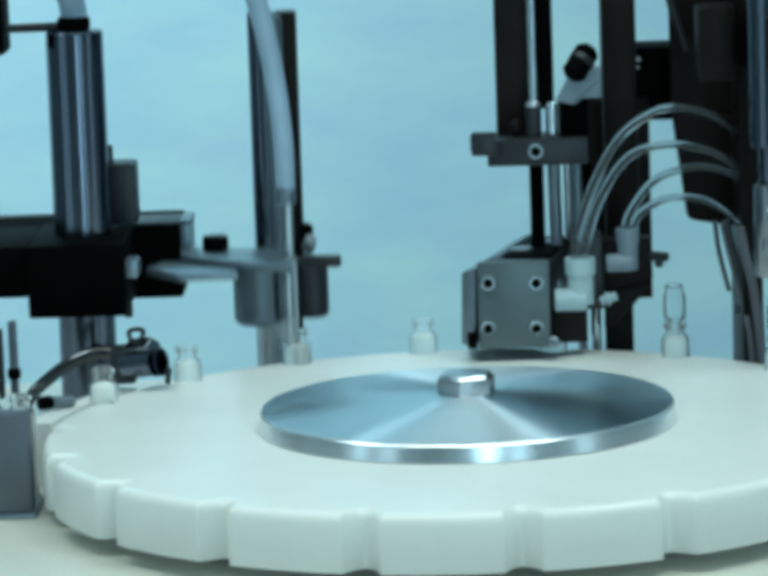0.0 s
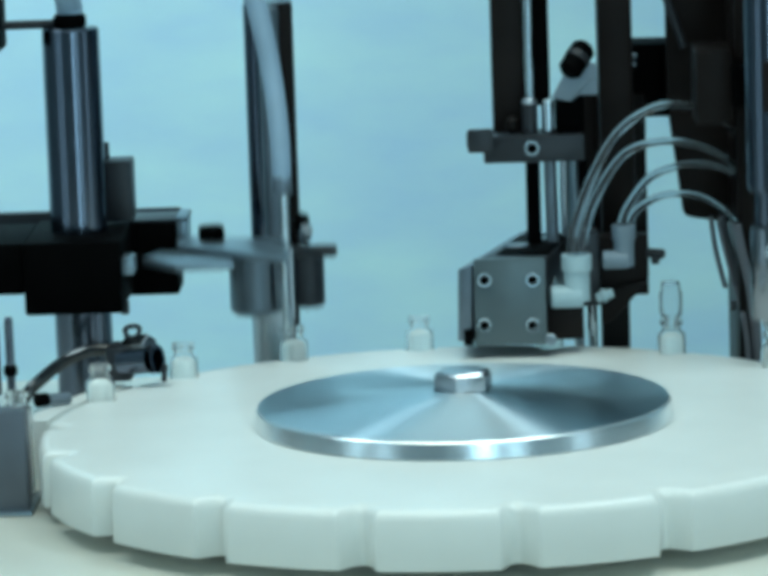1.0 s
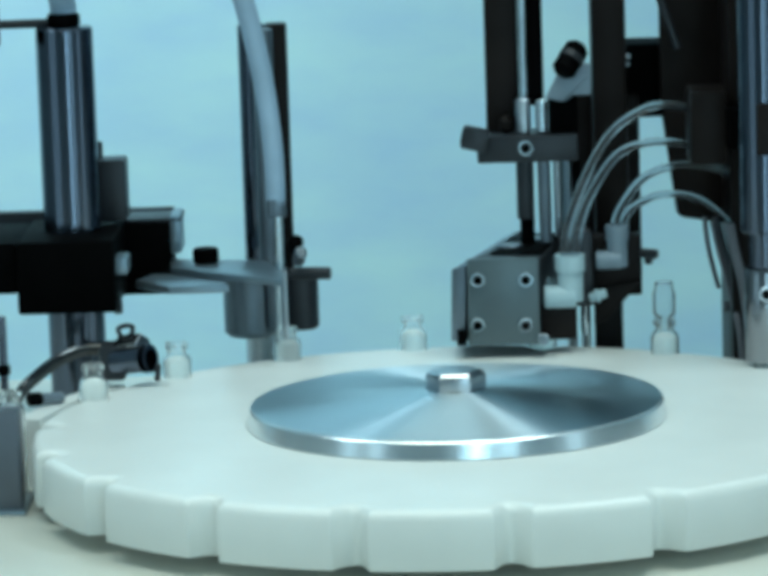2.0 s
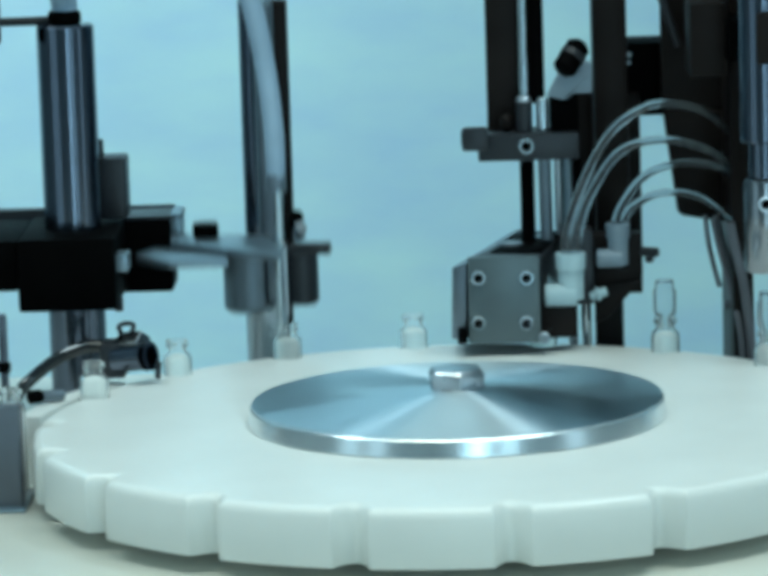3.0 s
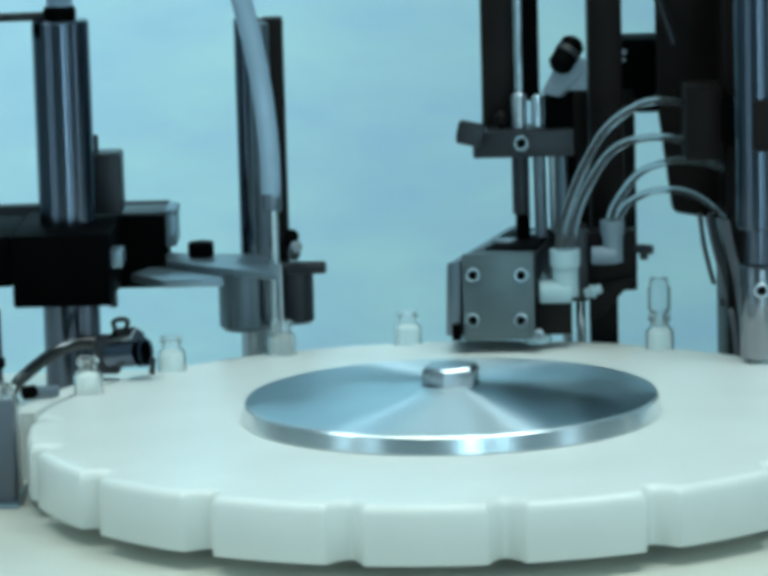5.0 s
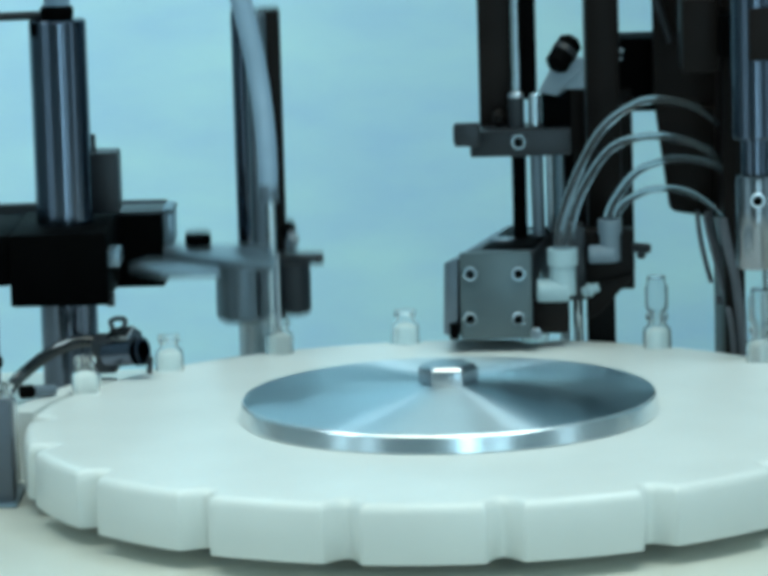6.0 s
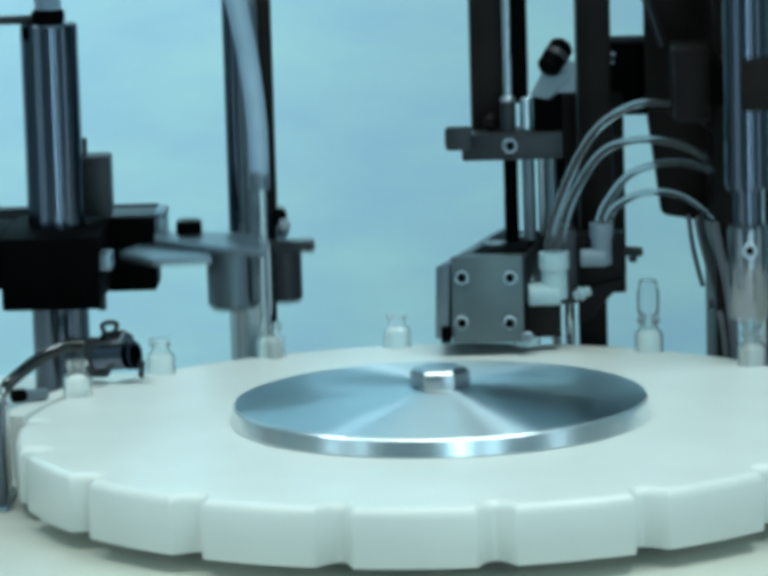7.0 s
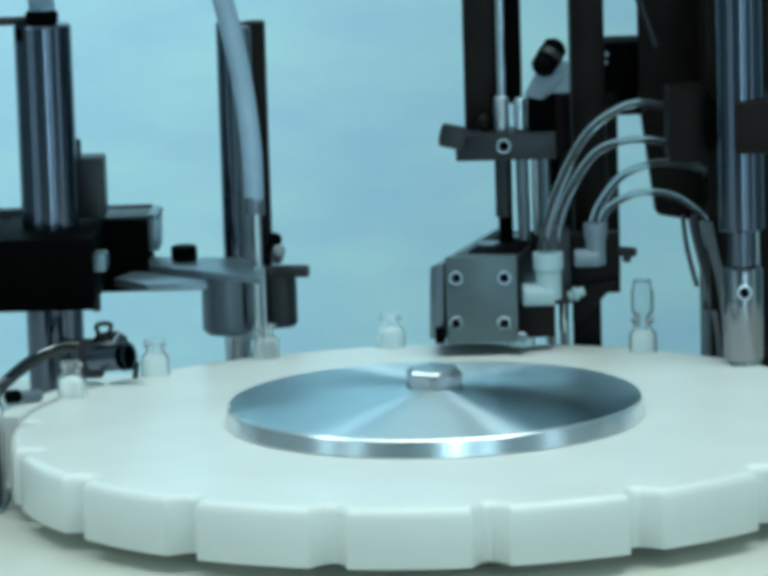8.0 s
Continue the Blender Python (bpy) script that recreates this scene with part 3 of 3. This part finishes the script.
    # lower right: bracket, posts, white elbows
    part("bracket", hull8([(0.0886, 0.2350, 0.0096), (0.0964, 0.2350, 0.0125), (0.1192, 0.2350, 0.0370), (0.0890, 0.2350, 0.0315)],
                          [(0.0891, 0.2500, 0.0070), (0.0970, 0.2500, 0.0099), (0.1199, 0.2500, 0.0346), (0.0896, 0.2500, 0.0291)]), M_BROWN, f)
    part("bracket", box(0.0818, 0.1196, 0.24, 0.26, 0.0273, 0.0649, 0.001), M_BROWN, f)
    part("bracket_arm", box(0.0759, 0.0883, 0.226, 0.25, 0.0232, 0.0700, 0.0015), M_GREY, f)
    part("leg", box(0.0901, 0.1078, 0.255, 0.275, TABLE_Z, 0.0248, 0.001), M_BROWN, f)
    part("leg", bar((0.0838, 0.25, TABLE_Z), (0.0838, 0.25, 0.0261), 0.0031), M_CHROME, f)
    part("leg", bar((0.0757, 0.265, TABLE_Z), (0.0757, 0.265, 0.0263), 0.0031), M_STEEL, f)
    part("pin", bar((0.1185, 0.2400, 0.0541), (0.1297, 0.2360, 0.0535), 0.0031, 0.001, 16), M_GREY, f)
    part("pin_head", bar((0.1239, 0.2370, 0.0522), (0.1238, 0.2370, 0.0472), 0.0028, 0.001, 16), M_GREY, f)
    return f


FEED = cap_feeder()


def lever():
    # joins the clamp bar at its left end and tips up as the plunger goes down
    l = thing("trip_lever", "dark grey trip lever pivoted at the end of the clamp bar", "lever", at=(0.0217, 0.225, 0.1282))
    x0, z0 = l.location.x, l.location.z
    part("lever_bar", box(0.0076 - x0, 0.002, 0, 0.0095, 0.1225 - z0, 0.1370 - z0, 0.0015), M_GREY, l)
    part("lever_tip", box(0.0076 - x0 - 0.0005, 0.0095 - x0, 0.001, 0.0085, 0.1253 - z0, 0.1352 - z0, 0.0008), M_BLACK, l)
    return l


LEVER = lever()


def plunger():
    p = thing("stopper_plunger", "dark steel plunger sliding down through the clamp bar", "plunger")
    px, y = 0.0472, 0.25
    part("plunger_rod", bar((px, y, 0.1125), (px, y, 0.1508), 0.0052, 0.0008, 24), M_GREY, p)
    return p


PLUNGER = plunger()


# ---- white elbows and clear tubes ----
def elbow(cx, top, bottom, y, w, arm_l, arm_r, arm_z, arm_w, mat, hue):
    e = thing("elbow_fitting", hue + " plastic push-in elbow fitting for clear tubes", "fitting", group="elbow fittings")
    part("cup", lathe([(0, bottom), (w * 0.86, bottom), (w * 0.86, bottom + (top - bottom) * 0.6), (w, bottom + (top - bottom) * 0.66), (w, top), (w * 0.55, top), (w * 0.5, top - 0.004), (0, top - 0.004)], 24), mat, e)
    e.children[-1].location = (cx, y, 0)
    part("arm", bar((arm_l, y - 0.002, arm_z), (arm_r, y - 0.002, arm_z), arm_w, 0.001, 24), mat, e)
    return e


elbow(0.0730, 0.0597, 0.0307, 0.205, 0.0095, 0.0564, 0.0766, 0.0336, 0.0073, M_WHITE, "white")
# same white elbow further back; its shade is put into the darker colour
elbow(0.1036, 0.0749, 0.0488, 0.222, 0.0074, 0.0899, 0.1065, 0.0533, 0.0058, M_BRACKET_SHADE, "shade-darkened white")
def nipple():
    n = thing("tube_nipple", "small white plastic tube nipple on the bracket", "fitting")
    part("stem", bar((0.0852, 0.2180, 0.0294), (0.0961, 0.2180, 0.0329), 0.0031, 0.001, 16), M_WHITE, n)
    part("collar", bar((0.0886, 0.2180, 0.0306), (0.0917, 0.2180, 0.0314), 0.0046, 0.001, 16), M_WHITE, n)


nipple()


def clear_tube(pts, r):
    t = thing("clear_tube", "clear flexible plastic air tube arching between fittings", "tube", group="clear tubes")
    line = curve_points(pts, 12)
    bm = sweep(line, [r * (1.10 - 0.55 * k / len(line)) for k in range(len(line))], 16, None, True)
    part("tube_wall", bm, M_TUBE, t)
    return t


clear_tube([(0.0706, 0.2030, 0.0558), (0.0718, 0.2030, 0.0712), (0.0800, 0.2030, 0.0986), (0.0974, 0.2040, 0.1317), (0.1192, 0.2080, 0.1484), (0.1394, 0.2150, 0.1501), (0.1634, 0.2350, 0.1400), (0.1877, 0.2750, 0.1143)], 0.0034)
clear_tube([(0.0760, 0.2030, 0.0556), (0.0779, 0.2030, 0.0710), (0.0861, 0.2050, 0.0951), (0.1035, 0.2080, 0.1203), (0.1251, 0.2120, 0.1278), (0.1469, 0.2200, 0.1247), (0.1695, 0.2400, 0.1123), (0.1904, 0.2750, 0.0858)], 0.0032)
clear_tube([(0.1016, 0.2220, 0.0707), (0.1059, 0.2220, 0.0845), (0.1191, 0.2220, 0.1027), (0.1346, 0.2240, 0.1097), (0.1534, 0.2300, 0.1106), (0.1725, 0.2400, 0.1035), (0.1935, 0.2750, 0.0826)], 0.0029)
clear_tube([(0.1056, 0.2220, 0.0705), (0.1110, 0.2220, 0.0828), (0.1250, 0.2220, 0.0917), (0.1405, 0.2240, 0.0932), (0.1561, 0.2300, 0.0885), (0.1720, 0.2400, 0.0755), (0.1899, 0.2750, 0.0510)], 0.0026)


# ---- dark machine frame at the right ----
def machine_housing():
    m = thing("machine_housing", "dark bronze painted machine housing with a slot, behind the feeder", "machine housing")
    part("upright", box(0.0931, 0.1151, 0.295, 0.33, 0.0432, 0.2585, 0.002), M_BROWN, m)
    part("upright", box(0.0724, 0.1245, 0.332, 0.36, 0.0230, 0.1451, 0.002), M_BROWN, m)
    part("crossbeam", box(0.1066, 0.1878, 0.3345, 0.38, 0.1289, 0.1773, 0.003), M_BLACK, m)
    part("housing", hull8([(0.1460, 0.3000, 0.0677), (0.1782, 0.3000, 0.0620), (0.1831, 0.3000, 0.1361), (0.1371, 0.3000, 0.1374)],
                          [(0.1480, 0.3340, 0.0660), (0.1807, 0.3340, 0.0602), (0.1856, 0.3340, 0.1321), (0.1390, 0.3340, 0.1334)], 0.004), M_BROWN, m)
    part("housing", hull8([(0.1366, 0.3020, 0.1378), (0.1832, 0.3020, 0.1365), (0.1856, 0.3020, 0.2900), (0.1371, 0.3020, 0.2910)],
                          [(0.1383, 0.3340, 0.1341), (0.1856, 0.3340, 0.1328), (0.1880, 0.3340, 0.2880), (0.1389, 0.3340, 0.2890)], 0.002), M_BROWN, m)
    part("side_column", box(0.1760, 0.1892, 0.235, 0.33, TABLE_Z, 0.2900, 0.002), M_BROWN, m)
    part("rear_panel", box(0.2054, 0.2745, 0.262, 0.30, TABLE_Z, 0.2900, 0.002), M_BROWN, m)
    part("pilot_screw", bar((0.1181, 0.3310, 0.1696), (0.1183, 0.3360, 0.1691), 0.0019), M_STEEL, m)
    part("pilot_screw", bar((0.1177, 0.3310, 0.1645), (0.1179, 0.3360, 0.1640), 0.0016), M_STEEL, m)
    part("strut", sweep([(0.1378, 0.2900, 0.2083), (0.1455, 0.2900, 0.1862), (0.1479, 0.2900, 0.1782)], 0.0028, 12), M_GREY, m)
    part("strut", sweep([(0.1343, 0.2900, 0.2272), (0.1378, 0.2900, 0.2083)], 0.0028, 12), M_GREY, m)
    return m


machine_housing()


def cable(pts, r, label):
    c = thing("cable", label, "cable", group="cables by the press")
    part("sheath", sweep(curve_points(pts, 8), r, 10), M_CABLE, c)


cable([(0.1610, 0.2600, 0.0729), (0.1632, 0.2600, 0.0539), (0.1673, 0.2600, 0.0349), (0.1696, 0.2600, 0.0269)], 0.0016, "thin grey cable hanging below the frame")
cable([(0.1680, 0.2620, 0.0724), (0.1718, 0.2620, 0.0534), (0.1792, 0.2620, 0.0279), (0.1879, 0.2620, -0.0168), (0.1888, 0.2620, -0.0424)], 0.0025, "dark grey cable running down to the table")
cable([(0.1778, 0.2550, 0.0732), (0.1806, 0.2550, 0.0542), (0.1856, 0.2550, 0.0352), (0.1883, 0.2550, 0.0098), (0.1892, 0.2550, -0.0156)], 0.0025, "dark grey cable running down to the table")
cable([(0.1745, 0.2280, 0.0724), (0.1780, 0.2280, 0.0534), (0.1832, 0.2280, 0.0279), (0.1872, 0.2280, -0.0168), (0.1880, 0.2280, -0.0424)], 0.0030, "thick grey cable running down to the table")
cable([(0.1650, 0.2450, 0.0720), (0.1690, 0.2450, 0.0530), (0.1755, 0.2450, 0.0270), (0.1800, 0.2300, 0.0020), (0.1825, 0.2280, -0.0424)], 0.0019, "thin grey cable running down to the table")
cable([(0.1721, 0.2620, 0.0148), (0.1777, 0.2620, 0.0146), (0.1827, 0.2620, 0.0157)], 0.0031, "short grey cable end with a clip")


# ---- press, which comes down on the capped vial ----
def press_guide():
    g = thing("press_guide", "fixed polished guide rods of the press", "guide rods")
    for px in (0.2007, 0.2150):
        part("rod", bar((px, 0.19, TABLE_Z), (px, 0.19, 0.2630), 0.0033), M_CHROME, g)
    part("head_block", box(0.1860, 0.2274, 0.15, 0.24, 0.2355 , 0.2650, 0.002), M_BROWN, g)


press_guide()


def press():
    p = thing("press_slide", "polished press plunger on a dark sliding block", "press")
    px, y = 0.1890, 0.1422   # over the pocket under the press
    part("plunger", bar((px, y, 0.0799), (px, y, 0.2517), 0.0138, 0.001, 40), M_POLE, p, "polished plunger rod")
    part("collar", box(0.1844, 0.2102, 0.122, 0.19, 0.1284, 0.1592, 0.0015), M_BROWN, p)
    part("slide_block", box(0.1495, 0.1728, 0.205, 0.248, 0.1130, 0.1591, 0.002), M_BROWN, p, "dark bronze sliding block")
    part("slide_arm", box(0.1716, 0.1882, 0.19, 0.235, 0.1238, 0.1497, 0.0015), M_BLACK, p)
    part("neck", bar((px, y, 0.0574), (px, y, 0.0811), 0.0088, 0.001, 28), M_POLE, p)
    sl = part("sleeve", lathe([(0.0116, 0.0), (0.0123, 0.001), (0.0123, 0.055), (0.0113, 0.057), (0.0, 0.057), (0.0, 0.030), (0.0100, 0.030), (0.0100, 0.0)], 40, None, True), M_PRESS, p, "worn steel sleeve with a hole")
    sl.location = (px, y, 0.0006)
    part("hole_plug", bar((px, y - 0.0118, 0.0432), (px, y - 0.0129, 0.0432), 0.0032, 0.0002, 20), M_BLACK, sl, "dark round hole")
    part("hole_ring", bar((px, y - 0.0112, 0.0432), (px, y - 0.0126, 0.0432), 0.0046, 0.0004, 24), M_STEEL, sl, "bright ring round the hole")
    for child in sl.children:
        child.location = -Vector(sl.location)
    return p


PRESS = press()


# ---- caps: each falls onto its vial under the feeder ----
def cap():
    c = thing("dropper_cap", "translucent plastic dropper cap pressed on a glass vial", "cap", group="dropper caps")
    part("cap_body", lathe([(0.0030, -0.008), (0.0036, -0.004), (0.0038, 0.0), (0.0060, 0.0012), (0.0070, 0.004), (0.0070, 0.0165), (0.0058, 0.0185), (0.0056, 0.0225), (0.0050, 0.0235),
                            (0.0, 0.0235), (0.0, 0.0222), (0.0046, 0.0222), (0.0060, 0.0155), (0.0060, 0.0045), (0.0026, 0.0), (0.0024, -0.008)], 24, None, True), M_CAP, c, "", 40)
    return c


first_cap = cap()
CAPS = [first_cap] + [copy_thing(first_cap, pose(0, 0, 0)) for _ in range(6)]

# ---- motion ----
INDEX = [1.12, 2.59, 4.12, 5.56, 7.14]


def turn_rows():
    """Seconds and steps of the turntable: it glides to the next pocket in a third of a second."""
    rows, n = [(0.0, 0.0)], 0
    for t in INDEX:
        rows += [(t, n), (t + 0.07, n + 0.12), (t + 0.12, n + 0.34), (t + 0.20, n + 0.78), (t + 0.26, n + 0.94), (t + 0.34, n + 1)]
        n += 1
    return rows + [(8.0, n)]


def slot_pose(slot):
    """Where a vial stands: slots 0 to 6 are pockets from the press back to the infeed, those from 7 on wait in the infeed rail."""
    a = PHASE + (6 + min(slot, 7)) * STEP
    x, y = 0.2365 * math.sin(a), -0.2365 * math.cos(a)
    if slot < -2:                      # past the press they leave by the outfeed
        a = PHASE + 4 * STEP
        return pose(0.2365 * math.sin(a) - 0.03 * (slot + 2), -0.2365 * math.cos(a), 0)
    return pose(x - 0.0195 * max(0, slot - 7) - 0.022 * min(1, max(0, slot - 6)), y + 0.009 * min(1, max(0, slot - 7)), 0)


CAP_Z = 0.0188
DIPS = [0.0, 1.53, 3.02, 4.52, 5.97, 7.53]      # the filling head passes its middle on the way down
LIFTS = [0.97, 2.47, 3.97, 5.46, 6.99]          # and on the way up


def motions():
    rows = turn_rows()
    walk(TURN, [(t, pose(0, 0, 0, 0, 0, -360 / STATIONS * n)) for t, n in rows])
    for i, v in enumerate(VIALS):
        walk(v, [(t, slot_pose(i - n)) for t, n in rows])
    # a cap waits in the feeder until its vial stands below, then goes with it
    for i, c in enumerate(CAPS):
        wait = slot_pose(2) @ pose(0, 0, CAP_Z)
        seq = []
        for t, n in rows:
            s = i - n
            seq.append((t, slot_pose(s) @ pose(0, 0, CAP_Z) if s <= 2 else wait @ pose(-0.004, 0.0145 * min(s - 2, 4), 0)))
        walk(c, seq)
    # the filling head
    seq = [(0.0, 0.0100), (0.07, 0.0035), (0.14, 0.0)]
    for up, down in zip(LIFTS, DIPS[1:]):
        seq += [(up - 0.1, 0.0), (up - 0.04, 0.0050), (up + 0.05, 0.0195), (up + 0.13, 0.0252), (down - 0.12, 0.0252), (down - 0.05, 0.0195), (down + 0.04, 0.0050), (down + 0.11, 0.0)]
    walk(FILL, [(t, pose(0, 0, z)) for t, z in seq + [(8.0, 0.0)]])
    # the press
    seq = []
    for k in range(6):
        t = 1.5 * k
        seq += [(t + 0.02, 0.054), (t + 0.12, 0.047), (t + 0.22, 0.031), (t + 0.32, 0.010), (t + 0.42, 0.0)]
        if k < 5:
            seq += [(t + 0.74, 0.0), (t + 0.88, 0.012), (t + 1.02, 0.030), (t + 1.15, 0.046), (t + 1.28, 0.054)]
    walk(PRESS, [(t, pose(0, 0, z)) for t, z in [(0.0, 0.054)] + seq[1:] + [(8.0, 0.0)]])
    # the lever
    x, y, z = LEVER.location
    seq = []
    for k in range(6):
        t = 1.5 * k + 0.04
        seq += [(t, 0), (t + 0.09, 13)]
        if k < 5:
            seq += [(t + 0.74, 13), (t + 0.84, 0)]
    walk(PLUNGER, [(t, pose(0, 0, -0.036 * a / 13)) for t, a in [(0.0, 0)] + seq + [(8.0, 13)]])
    walk(LEVER, [(t, pose(x, y, z, 0, a, 0)) for t, a in [(0.0, 0)] + seq + [(8.0, 13)]])


motions()
